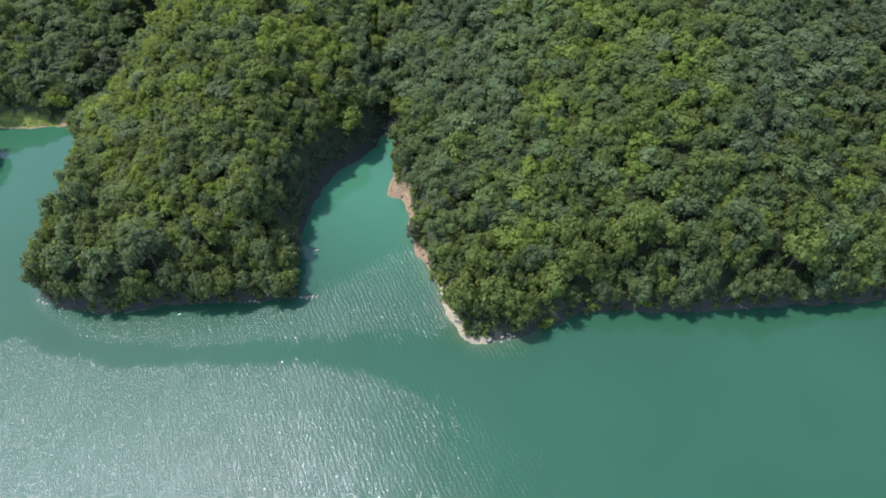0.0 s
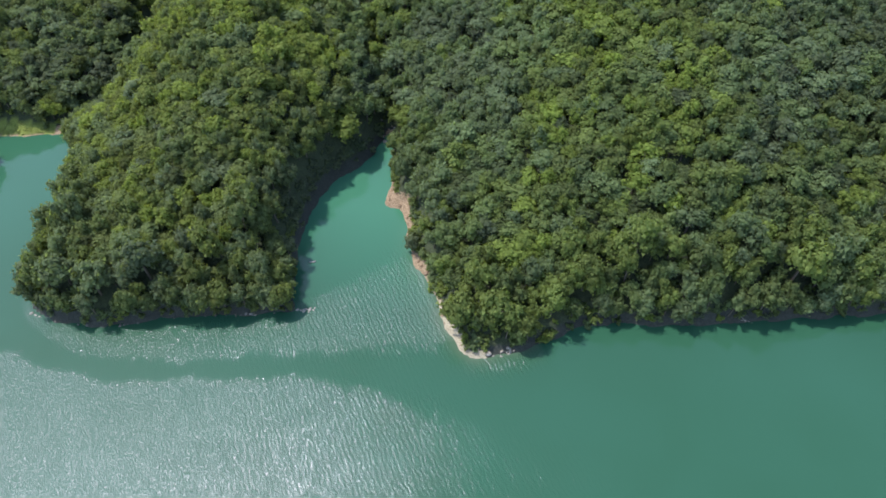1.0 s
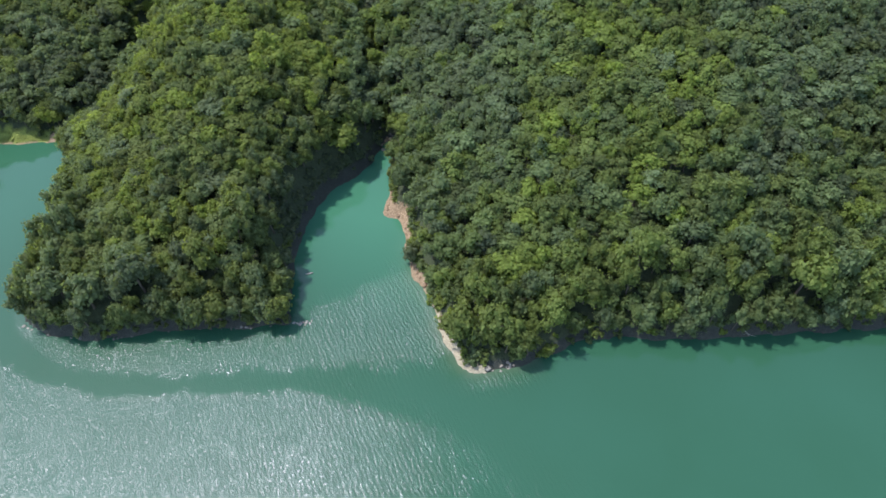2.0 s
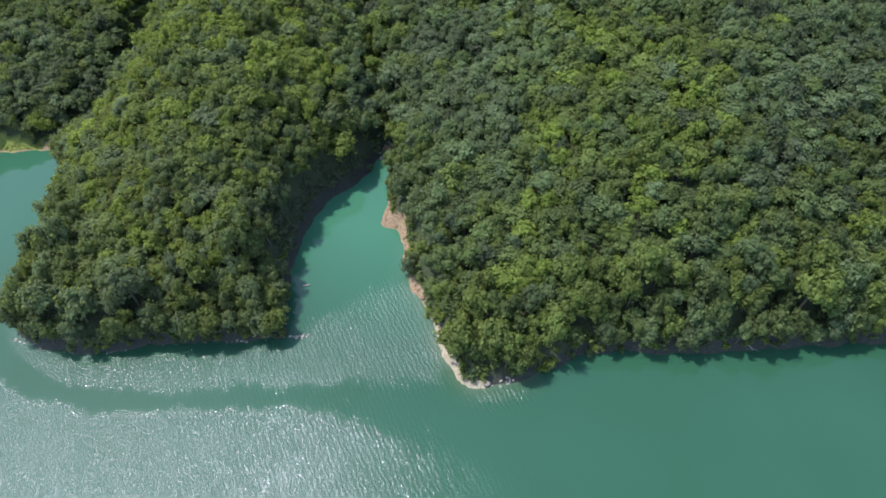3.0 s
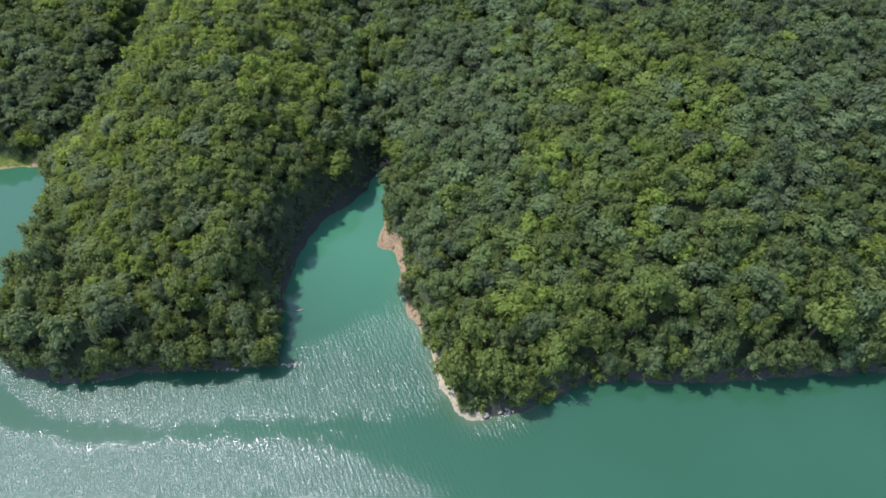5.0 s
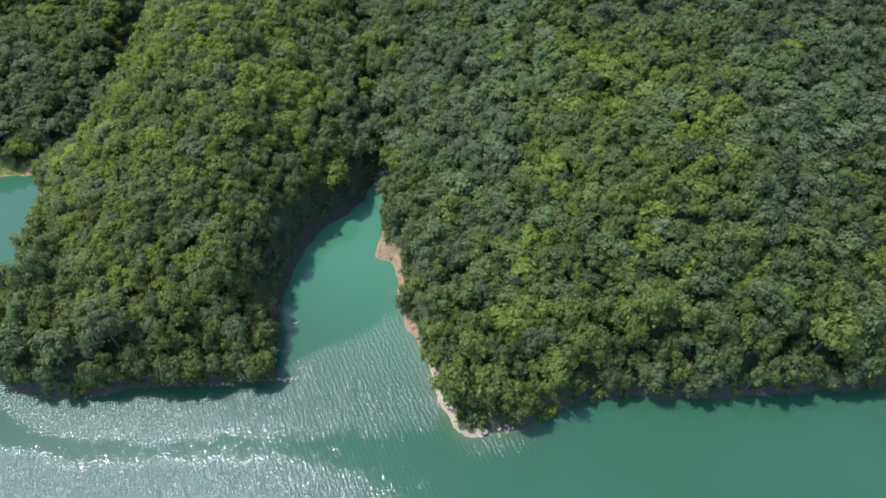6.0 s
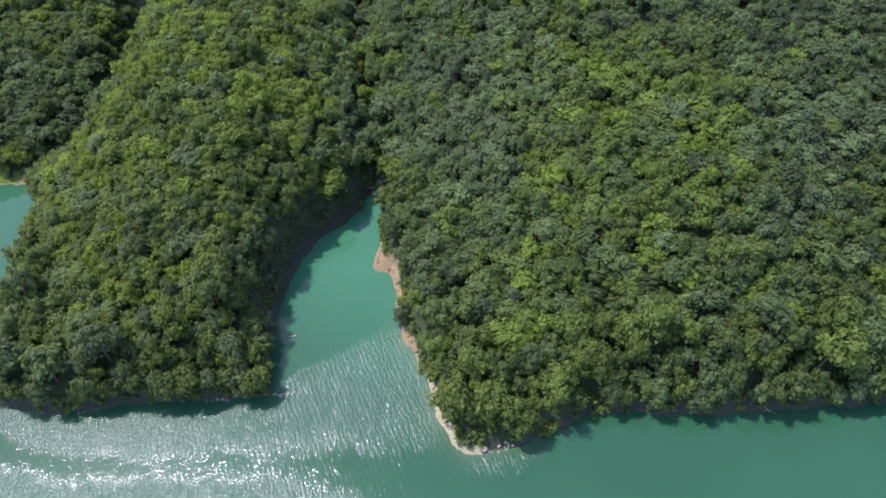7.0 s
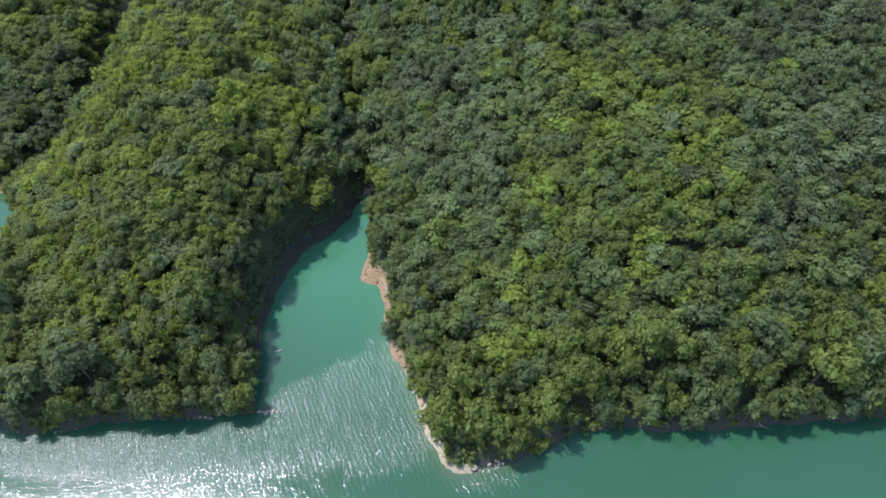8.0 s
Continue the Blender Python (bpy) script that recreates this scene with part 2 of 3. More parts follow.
def sheet(name, xs, ys, height, material):
    gx, gy = np.meshgrid(xs, ys)
    verts = np.stack([gx, gy, height(gx, gy)], -1).reshape(-1, 3)
    a = (np.arange(len(ys) - 1)[:, None] * len(xs) + np.arange(len(xs) - 1)).ravel()
    faces = np.stack([a, a + 1, a + len(xs) + 1, a + len(xs)], -1)
    mesh = bpy.data.meshes.new(name)
    mesh.from_pydata(verts.tolist(), [], faces.tolist())
    mesh.shade_smooth()
    mesh.materials.append(material)
    return new(name, mesh), verts


def attribute(mesh, name, values):
    mesh.attributes.new(name, "FLOAT", "POINT").data.foreach_set("value", np.asarray(values, np.float32))


ground, gv = sheet("ground", spread(-165, 170, 1.2, 2500), spread(66, 290, 1.2, 2500), ground_height, GROUND)
tagged(ground, "steep wooded hills with a bare tan earth bank at the lake", "ground", kind="structure")
gd, gw = shore_distance(gv[:, 0], gv[:, 1]), beach_width(gv[:, 0], gv[:, 1])
SCAR = (77.5, 180.0)
GAPS = [(107, 138, 3.8), (34, 128, 1.8)]
torn = 0.75 * np.exp(-(((gv[:, 0] - SCAR[0]) / 1.6) ** 2) - ((gv[:, 1] - SCAR[1]) / 3.5) ** 2)
grassy = ((gv[:, 0] < -115) & (gv[:, 1] > 195) & (gd > 0.6) & (gd < 5.0)) * 1.0
stream = 0.9 * np.exp(-((line_distance(gv[:, 0], gv[:, 1], [(-0.4, 172), (0.2, 176)]) / 1.5) ** 2))
attribute(ground.data, "bare", stream + np.where(gw > 0.2, np.clip(0.5 + (gw + 0.5 - gd) * 0.45, 0, 1), 0) + torn)
attribute(ground.data, "grassy", grassy)
# Mask for the dark shade-coloured strip, fading out about three metres inland.
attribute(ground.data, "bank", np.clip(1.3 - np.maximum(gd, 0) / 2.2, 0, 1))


def wind_strength(x, y):
    """Ripples on the open lake and under the west bank; slack water up the cove, off the west shore and in a curved band between."""
    x, y = np.asarray(x, float), np.asarray(y, float)
    ragged = 0.5 * np.sin(x * 0.21 + 2) + 0.6 * np.sin(x * 0.53 + y * 0.3) + 0.6 * np.sin(x * 1.27 - y * 0.9)
    low = np.interp(x, (-135, -112, -106, -99, -86, -73, -60, -40, -20, 0, 12, 25, 35, 42, 60), (116, 111, 110, 104, 97.5, 94.2, 92, 88.6, 82, 73, 66, 58, 48, 34, -20))
    high = np.interp(x, (-135, -108.5, -105, -96, -87, -68, -50, -31, -11, 2), (135, 122.5, 116, 109.7, 103.3, 97.8, 95.5, 93.5, 89, 88))
    outer = np.clip((low + ragged - y) / (2.4 + 0.35 * np.clip(x + 35, 0, 60)) + 0.5, 0, 1)
    inner = np.clip((y - high + ragged) / (3.5 + 0.25 * np.clip(x + 48, 0, 40)) + 0.5, 0, 1) * np.clip((x + 112) / 5, 0, 1)
    cove = np.clip((118 + 0.45 * (np.clip(x, -34, 0) + 24) + 0.4 * np.maximum(-34 - x, 0) + ragged - y) / 10, 0, 1)
    mouth = np.clip((x + 55) / 35, 0, 1) * np.clip((24 - x) / 14, 0, 1) * np.clip((y - 62) / 12, 0, 1)
    slack = 0.14 + 0.13 * np.clip((45 - x) / 40, 0, 1) * np.clip((x + 118) / 12, 0.3, 1) + 0.05 * mouth
    tip = 1.25 * np.exp(-(((x - 18) / 13) ** 2) - ((y - 80) / 4.5) ** 2)
    wind = np.maximum(np.maximum(outer * (1 - 0.1 * np.clip((78 - y) / 20, 0, 1)), (0.85 + 0.35 * np.clip((x + 60) / 25, 0, 1)) * inner), np.maximum(slack, tip))
    return (0.06 + 0.94 * cove) * wind * (1 - np.interp(y, (74, 88), (0.45, 0.05)) * np.clip((x + 50) / 55, 0, 1)) * (1 - 0.4 * np.clip((x - 12) / 25, 0, 1))


lake, wv = sheet("lake", spread(-165, 170, 1.5, 2500), spread(-20, 215, 1.5, 2500), lambda x, y: 0 * x, WATER)
tagged(lake, "turquoise lake water with wind ripples and sun glitter", "lake", kind="structure")
wd = -shore_distance(wv[:, 0], wv[:, 1])
attribute(lake.data, "shoal", np.where((wv[:, 0] > -14) & (wv[:, 0] < 26) & (wv[:, 1] > 78), 0.75 * np.exp(-np.maximum(wd, 0) / 1.6), 0))
attribute(lake.data, "milky", np.clip((wv[:, 1] - 105 + 0.35 * np.maximum(wv[:, 0] + 20, -80)) / 40, 0, 1) * (wv[:, 0] < 12) * np.clip((wv[:, 0] + 95) / 30, 0.25, 1))
attribute(lake.data, "fetch", np.clip((wv[:, 0] + 75) / 60, 0, 1))
attribute(lake.data, "wind", wind_strength(wv[:, 0], wv[:, 1]))


# ---- trees ----
def ball(fine):
    bm = bmesh.new()
    bmesh.ops.create_icosphere(bm, subdivisions=fine, radius=1.0)
    v = np.array([p.co[:] for p in bm.verts])
    f = np.array([[q.index for q in face.verts] for face in bm.faces])
    bm.free()
    return v, f


BALL_V, BALL_F = ball(2)
PUFF_V, PUFF_F = ball(1)


def unit(a):
    return a / np.maximum(np.linalg.norm(a, axis=-1, keepdims=True), 1e-9)


def crown_shape(rng, radius=3.0, base=1.4, deep=5.6, boughs=12, sprays=560, spray=0.38):
    """A ragged crown of overlapping boughs, each a rough heart of foliage under a coat of leaf sprays."""
    k = np.arange(boughs) + 0.5
    lift = 1 - 1.45 * k / boughs + rng.normal(0, 0.12, boughs)
    turn = rng.uniform(0, 6.28) + k * 2.4 + rng.normal(0, 0.35, boughs)
    out = np.sqrt(np.clip(1 - lift**2, 0, 1)) * rng.uniform(0.7, 1.3, boughs)
    heart = np.array([rng.normal(0, 0.25), rng.normal(0, 0.25), base + deep * 0.45])
    mid = heart + np.stack([np.cos(turn) * out * radius * 0.66, np.sin(turn) * out * radius * 0.66, lift * deep * 0.4 * rng.uniform(0.75, 1.2, boughs)], -1)
    size = radius * rng.uniform(0.24, 0.48, boughs)
    mid, size = np.vstack([mid, heart]), np.append(size, radius * 0.55)
    squash = np.array([1, 1, rng.uniform(0.7, 1.0)])
    verts, faces = [], []
    for c, r in zip(mid, size):
        faces.append(PUFF_F + sum(len(v) for v in verts))
        verts.append(c + PUFF_V * r * 0.8 * squash * (1 + rng.uniform(-0.25, 0.15, (len(PUFF_V), 1))))
    many = sprays * 4
    pick = rng.choice(len(size), many, p=size**2 / (size**2).sum())
    way = unit(rng.normal(size=(many, 3)))
    way[:, 2] = np.where(way[:, 2] < -0.4, -way[:, 2], way[:, 2])
    stretch = np.where(rng.random(many) < 0.22, rng.uniform(1.1, 1.6, many), rng.uniform(0.8, 1.15, many))
    at = mid[pick] + way * squash * (size[pick] * stretch)[:, None]
    gap = np.linalg.norm((at[:, None] - mid) / squash, axis=-1) / size
    gap[np.arange(many), pick] = 9
    keep = np.where(gap.min(1) > 0.86)[0][:sprays]
    at, way = at[keep], way[keep]
    n = len(at)
    dome = unit((at - heart - (0, 0, -0.6)) / (radius, radius, deep * 0.5))
    up = unit(0.6 * way + 0.55 * dome + 0.42 * rng.normal(size=(n, 3)) + (0, 0, 0.12))
    side = unit(np.cross(up, rng.normal(size=(n, 3))))
    across = np.cross(up, side)
    long = rng.uniform(0.6, 1.35, (n, 1)) * spray
    wide = long * rng.uniform(0.5, 0.85, (n, 1))
    blade = np.stack([at - side * long - up * long * 0.25, at + side * long * 0.7 + across * wide, at + side * long * 0.7 - across * wide - up * long * 0.25], 1).reshape(-1, 3)
    k = sum(len(v) for v in verts) + 3 * np.arange(n)[:, None]
    verts.append(blade)
    faces.append(k + [0, 2, 1])
    return np.concatenate(verts), np.concatenate(faces)


def trunk_shape(rng, height=4.6, thick=0.17, limbs=4, sides=6):
    """A tapered trunk with a bend and a few limbs."""
    verts, faces = [], []

    def tube(a, b, ra, rb):
        a, b = np.array(a), np.array(b)
        along = unit(b - a)
        e = unit(np.cross(along, (0.3, 0.9, 0.2)))
        f = np.cross(along, e)
        angle = np.arange(sides) * 2 * np.pi / sides
        ring = np.cos(angle)[:, None] * e + np.sin(angle)[:, None] * f
        k = sum(len(v) for v in verts)
        verts.append(np.concatenate([a + ring * ra, b + ring * rb]))
        i = np.arange(sides)
        j = (i + 1) % sides
        faces.append(np.concatenate([np.stack([k + i, k + j, k + sides + j], -1), np.stack([k + i, k + sides + j, k + sides + i], -1)]))

    bend = np.array([rng.uniform(-0.3, 0.3), rng.uniform(-0.3, 0.3), height * 0.55])
    top = bend + (rng.uniform(-0.3, 0.3), rng.uniform(-0.3, 0.3), height * 0.45)
    tube((0, 0, -0.8), bend, thick * 1.3, thick)
    tube(bend, top, thick, thick * 0.45)
    for k in range(limbs):
        a = rng.uniform(0, 1) + k * 6.28 / limbs
        start = bend + (top - bend) * rng.uniform(0, 0.6)
        tube(start, start + np.array([math.cos(a) * 1.7, math.sin(a) * 1.7, rng.uniform(0.8, 1.5)]), thick * 0.5, thick * 0.15)
    return np.concatenate(verts), np.concatenate(faces)


def mesh_of(name, verts, faces, materials, slots=None, tint=None, smooth=False, tone=0.5):
    mesh = bpy.data.meshes.new(name)
    mesh.vertices.add(len(verts))
    mesh.vertices.foreach_set("co", np.asarray(verts, np.float32).ravel())
    mesh.loops.add(len(faces) * 3)
    mesh.loops.foreach_set("vertex_index", np.asarray(faces, np.int32).ravel())
    mesh.polygons.add(len(faces))
    mesh.polygons.foreach_set("loop_start", np.arange(len(faces), dtype=np.int32) * 3)
    if slots is not None:
        mesh.polygons.foreach_set("material_index", np.asarray(slots, np.int32))
    for m in materials:
        mesh.materials.append(m)
    if tint is not None:
        attribute(mesh, "tint", np.full(len(verts), tint) if np.isscalar(tint) else tint)
        attribute(mesh, "tone", np.full(len(verts), tone) if np.isscalar(tone) else tone)
    mesh.update(calc_edges=True)
    if smooth:
        mesh.shade_smooth()
    return mesh


rng = np.random.default_rng(7)
KINDS = [crown_shape(rng, boughs=int(rng.integers(8, 16)), base=rng.uniform(0.6, 1.5), deep=rng.uniform(4.6, 6.6), spray=rng.uniform(0.28, 0.44)) for _ in range(24)]
SHRUBS = [crown_shape(rng, radius=1.4, base=-0.6, deep=2.4, boughs=4, sprays=60, spray=0.3) for _ in range(6)]
SAPLINGS = [crown_shape(rng, radius=1.9, base=-0.4, deep=5.0, boughs=5, sprays=110, spray=0.34) for _ in range(6)]
TRUNKS = [trunk_shape(rng) for _ in range(5)]


def scatter(rng):
    """Trunk places over the wooded ground, crowded as the crowns are."""
    cells, spots = {}, []
    for line in (SHORE_EAST[2:], SHORE_WEST):
        for (ax, ay), (bx, by) in zip(line, line[1:]):
            span = math.hypot(bx - ax, by - ay)
            for k in range(int(span / 3.6)):
                u = (k + rng.uniform(0.2, 0.8)) / max(int(span / 3.6), 1)
                x, y, r = ax + (bx - ax) * u + (by - ay) / span * rng.uniform(0.9, 2.2), ay + (by - ay) * u - (bx - ax) / span * rng.uniform(0.9, 2.2), rng.uniform(2.2, 3.3)
                if float(beach_width(x, y)) < 0.4 and abs(x) < 152:
                    cells.setdefault((int(x // 4), int(y // 4)), []).append((x, y, r))
                    spots.append((x, y, r))
    for _ in range(45000):
        x, y = rng.uniform(-155, 152), rng.uniform(70, 280)
        if x < -62 - 0.4 * y or x > 128 + 0.5 * (y - 75) or y > (280 if x < 18 else 240 - 0.42 * (x - 34)):
            continue
        r = rng.uniform(2.1, 3.3) if rng.random() < 0.65 else rng.uniform(3.3, 4.6)
        key = (int(x // 4), int(y // 4))
        near = [s for i in (-2, -1, 0, 1, 2) for j in (-2, -1, 0, 1, 2) for s in cells.get((key[0] + i, key[1] + j), ())]
        if any(math.hypot(x - s[0], y - s[1]) < 0.495 * (r + s[2]) for s in near):
            continue
        cells.setdefault(key, []).append((x, y, r))
        spots.append((x, y, r))
    spots = np.array(spots)
    d = shore_distance(spots[:, 0], spots[:, 1])
    bare = beach_width(spots[:, 0], spots[:, 1])
    clear = d > np.where(bare > 0.2, bare + np.where((spots[:, 1] > 122) & (spots[:, 1] < 150), 0.62, 0.42) * spots[:, 2], 0.05)
    clear &= np.hypot((spots[:, 0] - SCAR[0]) / 2.4, (spots[:, 1] - SCAR[1]) / 4.5) > 1
    clear &= (line_distance(spots[:, 0], spots[:, 1], GORGE) > np.where(spots[:, 1] > 182, 0.7, 3.6)) & (line_distance(spots[:, 0], spots[:, 1], COMBE) > 3.2)
    clear &= ~((spots[:, 0] > -37) & (spots[:, 0] < -2) & (spots[:, 1] > 128) & (spots[:, 1] < 172) & (d < np.where(spots[:, 1] > 152, 4.3, np.where(spots[:, 1] > 139, 4.8, 3.0))))
    clear &= ~((spots[:, 0] > 14) & (spots[:, 1] < 96) & (d < np.where(spots[:, 0] < 62, 1.2, 0.6)))
    clear &= np.hypot((spots[:, 0] - 1.2) / 3.2, (spots[:, 1] - 170) / 6.5) > 1
    clear &= ~((spots[:, 0] > -92) & (spots[:, 0] < -37) & (spots[:, 1] < 120) & (d < 0.9))
    for gx, gy, wide in GAPS:
        clear &= np.hypot((spots[:, 0] - gx) / wide, (spots[:, 1] - gy) / 4.2) > 1
    return spots[clear], d[clear]


def tint_at(x, y, rng):
    zone = noise.noise(Vector((x * 0.02, y * 0.02, 3.0))) * 0.35 + noise.noise(Vector((x * 0.08, y * 0.08, 9.0))) * 0.35
    zone += 0.22 * math.exp(-(((x - 62) / 26) ** 2) - ((y - 150) / 45) ** 2) - 0.2 * math.exp(-(((x - 24) / 18) ** 2) - ((y - 190) / 45) ** 2)
    zone += 0.3 * math.exp(-(((x + 58) / 28) ** 2) - ((y - 195) / 32) ** 2) - 0.2 * math.exp(-(((x + 112) / 20) ** 2) - ((y - 238) / 30) ** 2)
    zone += 0.12 if x < -12 else 0.0
    # Brighter tint on the headland's east flank makes up for weak light there.
    zone += 0.32 * math.exp(-(((x + 22) / 17) ** 2) - ((y - 180) / 42) ** 2) - 0.14 * float(np.clip((x - 80) / 20, 0, 1))
    zone -= 0.25 * math.exp(-(((x - 150) / 38) ** 2) - ((y - 175) / 45) ** 2)
    zone += 0.25 * math.exp(-(((y - 92) / 18) ** 2)) if x > 10 else 0.0
    zone += 0.4 * math.exp(-(((x - 7) / 5) ** 2) - ((y - 98) / 10) ** 2) + 0.45 * math.exp(-(((x - 4) / 6) ** 2) - ((y - 162) / 12) ** 2)
    return float(np.clip(0.5 + zone + rng.normal(0, 0.23), 0, 1))


def tone_at(x, y, rng):
    """How light the foliage of one tree is; 0.5 is the usual."""
    # The 0.14 term lightens the headland's east flank in place of light.
    return float(np.clip(rng.normal(0.63 if x < 12 else 0.55 - 0.1 * float(np.clip((x - 70) / 40, 0, 1)), 0.27) + 0.14 * math.exp(-(((x + 16) / 20) ** 2) - ((y - 195) / 45) ** 2) - 0.2 * math.exp(-(((x - 150) / 38) ** 2) - ((y - 175) / 45) ** 2), 0, 1))


SPOTS, DEPTH = scatter(rng)
HEIGHTS = ground_height(SPOTS[:, 0], SPOTS[:, 1])

# the trees along the water, one by one
order = np.argsort(DEPTH + np.where(SPOTS[:, 1] > 165, 40, 0) + np.where(SPOTS[:, 0] > 118, 40, 0))
edge_trees = set(order[:300].tolist())
models = []
for k, (cv, cf) in enumerate(KINDS):
    crowns = [mesh_of("crown", cv, cf, [LEAF], tint=t, tone=0.3 + 0.6 * k / len(KINDS)) for t in (0.1, 0.36, 0.58, 0.82)]
    tv, tf = TRUNKS[k % len(TRUNKS)]
    models.append((crowns, mesh_of("trunk", tv, tf, [BARK], smooth=True)))
for i in sorted(edge_trees):
    (x, y, r), z = SPOTS[i], HEIGHTS[i]
    crowns, trunk_mesh = models[int(rng.integers(len(models)))]
    t = tint_at(x, y, rng)
    s = r / 3.0
    tree = new("tree")
    tree.matrix_world = Matrix.LocRotScale((x, y, z - 0.1), Euler((rng.normal(0, 0.05), rng.normal(0, 0.05), rng.uniform(0, 6.28))), (s * rng.uniform(0.9, 1.15), s * rng.uniform(0.85, 1.1), s * rng.uniform(0.95, 1.25) * (1.15 if -9 < x < 12 else 1.0 if -40 < x < -20 and y < 133 or -14 < x < 0 else 1.3)))
    tagged(tree, ("bluish green", "deep green", "fresh green", "yellowish green")[int(min(3, t * 4))] + " broadleaf tree with a dense rounded crown by the water", "tree", "trees along the shore")
    for name, mesh in (("trunk", trunk_mesh), ("crown", crowns[int(min(3, t * 4))])):
        new(name, mesh).parent = tree


def forest(name, members, label):
    """All the trees of one hillside."""
    verts, faces, slots, tints, tones, k = [], [], [], [], [], 0
    for i in members:
        (x, y, r), z = SPOTS[i], HEIGHTS[i]
        s, a, t, tone = r / 3.0, rng.uniform(0, 6.28), tint_at(x, y, rng), tone_at(x, y, rng)
        m = np.array([[math.cos(a), -math.sin(a), 0], [math.sin(a), math.cos(a), 0], [0, 0, 1]]) * s
        stretch = np.array([rng.uniform(0.85, 1.3), rng.uniform(0.85, 1.2), rng.uniform(0.85, 1.2) * (1 + 0.4 * noise.noise(Vector((x * 0.09, y * 0.09, 21.0)))) / max(s, 0.75)])
        for slot, (v, f) in enumerate((KINDS[int(rng.integers(len(KINDS)))], TRUNKS[int(rng.integers(len(TRUNKS)))])):
            verts.append((v * stretch) @ m.T + (x, y, z - 0.1))
            faces.append(f + k)
            slots.append(np.full(len(f), slot))
            tints.append(np.full(len(v), t))
            tones.append(np.full(len(v), tone))
            k += len(v)
    mesh = mesh_of(name, np.concatenate(verts), np.concatenate(faces), [LEAF, BARK], np.concatenate(slots), np.concatenate(tints), tone=np.concatenate(tones))
    return tagged(new(name, mesh), label, "forest", kind="stuff")


def undergrowth(count):
    """Low bushes between the trunks and along the banks."""
    x, y = rng.uniform(-150, 155, count), rng.uniform(72, 275, count)
    room = np.concatenate([(np.hypot(px[:, None] - SPOTS[:, 0], py[:, None] - SPOTS[:, 1]) - 0.72 * SPOTS[:, 2]).min(1) for px, py in zip(np.array_split(x, 20), np.array_split(y, 20))])
    d = shore_distance(x, y)
    keep = (d > np.maximum(beach_width(x, y), 0.1) + 0.2) & (x > -62 - 0.4 * y) & ((d < 5) | (line_distance(x, y, GORGE) < 4) | (room > 0)) & (y < np.where(x < 18, 275, 240 - 0.42 * np.maximum(x - 34, 0))) & (x < 128 + 0.5 * (y - 75))
    x, y = x[keep], y[keep]
    rim = []
    for line in (SHORE_EAST[2:], SHORE_WEST[:20]):
        for (ax, ay), (bx, by) in zip(line, line[1:]):
            span = math.hypot(bx - ax, by - ay)
            for k in range(int(span * (2.6 if -8 < ax < 12 and ay < 160 else 1.6 if -36 < ax < -4 and ay > 126 else 0.7))):
                u, off = rng.uniform(0, 1), abs(rng.normal(0, 2.2)) + (1.3 if -36 < ax < -4 and ay > 126 else 0.2)
                rim.append((ax + (bx - ax) * u + (by - ay) / span * off, ay + (by - ay) * u - (bx - ax) / span * off))
    rim = np.array(rim)
    rim = rim[shore_distance(rim[:, 0], rim[:, 1]) > np.where((rim[:, 1] > 96) & (rim[:, 1] < 120), 0.75, 1.05) * beach_width(rim[:, 0], rim[:, 1]) + 0.2]
    x, y = np.append(x, rim[:, 0]), np.append(y, rim[:, 1])
    # Bushes on the cove's west bank take the darkest tint, shade put into colour.
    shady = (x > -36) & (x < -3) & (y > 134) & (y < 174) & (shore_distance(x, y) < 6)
    z = ground_height(x, y)
    verts, faces, tints, k = [], [], [], 0
    for px, py, pz, sd, shade in zip(x, y, z, shore_distance(x, y), shady):
        v, f = (SAPLINGS if sd > 6 else SHRUBS)[int(rng.integers(6))]
        a, s = rng.uniform(0, 6.28), rng.uniform(0.65, 1.35)
        m = np.array([[math.cos(a), -math.sin(a), 0], [math.sin(a), math.cos(a), 0], [0, 0, 1]]) * s
        verts.append(v @ m.T + (px, py, pz))
        faces.append(f + k)
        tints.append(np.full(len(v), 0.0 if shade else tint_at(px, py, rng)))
        k += len(v)
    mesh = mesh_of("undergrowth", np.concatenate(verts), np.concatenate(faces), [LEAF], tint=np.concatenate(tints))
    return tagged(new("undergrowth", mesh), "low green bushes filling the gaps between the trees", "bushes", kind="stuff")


undergrowth(5000)
rest = [i for i in range(len(SPOTS)) if i not in edge_trees]
east = [i for i in rest if SPOTS[i][0] > -4]
far = [i for i in rest if SPOTS[i][0] < -92 and SPOTS[i][1] > 196]
west = [i for i in rest if i not in set(east) and i not in set(far)]
forest("forest", east, "dense green broadleaf forest covering the broad steep hill")
forest("forest", west, "dense olive green broadleaf forest covering the narrow headland")
forest("forest", far, "shaded broadleaf forest on the hill across the inlet")


# ---- rocks and small things ----
def part(name, bm, material, parent, label=""):
    mesh = bpy.data.meshes.new(name)
    bm.to_mesh(mesh)
    bm.free()
    mesh.materials.append(material)
    ob = new(name, mesh)
    ob.parent = parent
    return tagged(ob, label)


def boulder_mesh(seed):
    r = np.random.default_rng(seed)
    v = BALL_V.copy()
    for _ in range(5):
        n = unit(r.normal(size=3))
        h = r.uniform(0.45, 0.8)
        over = np.maximum(v @ n - h, 0)
        v = v - over[:, None] * n * 0.85
    v = v * (1, r.uniform(0.6, 0.9), r.uniform(0.45, 0.7)) * (1 + r.uniform(-0.06, 0.06, (len(v), 1)))
    return v


BOULDERS = [mesh_of("boulder", boulder_mesh(k), BALL_F, [ROCK]) for k in range(6)]
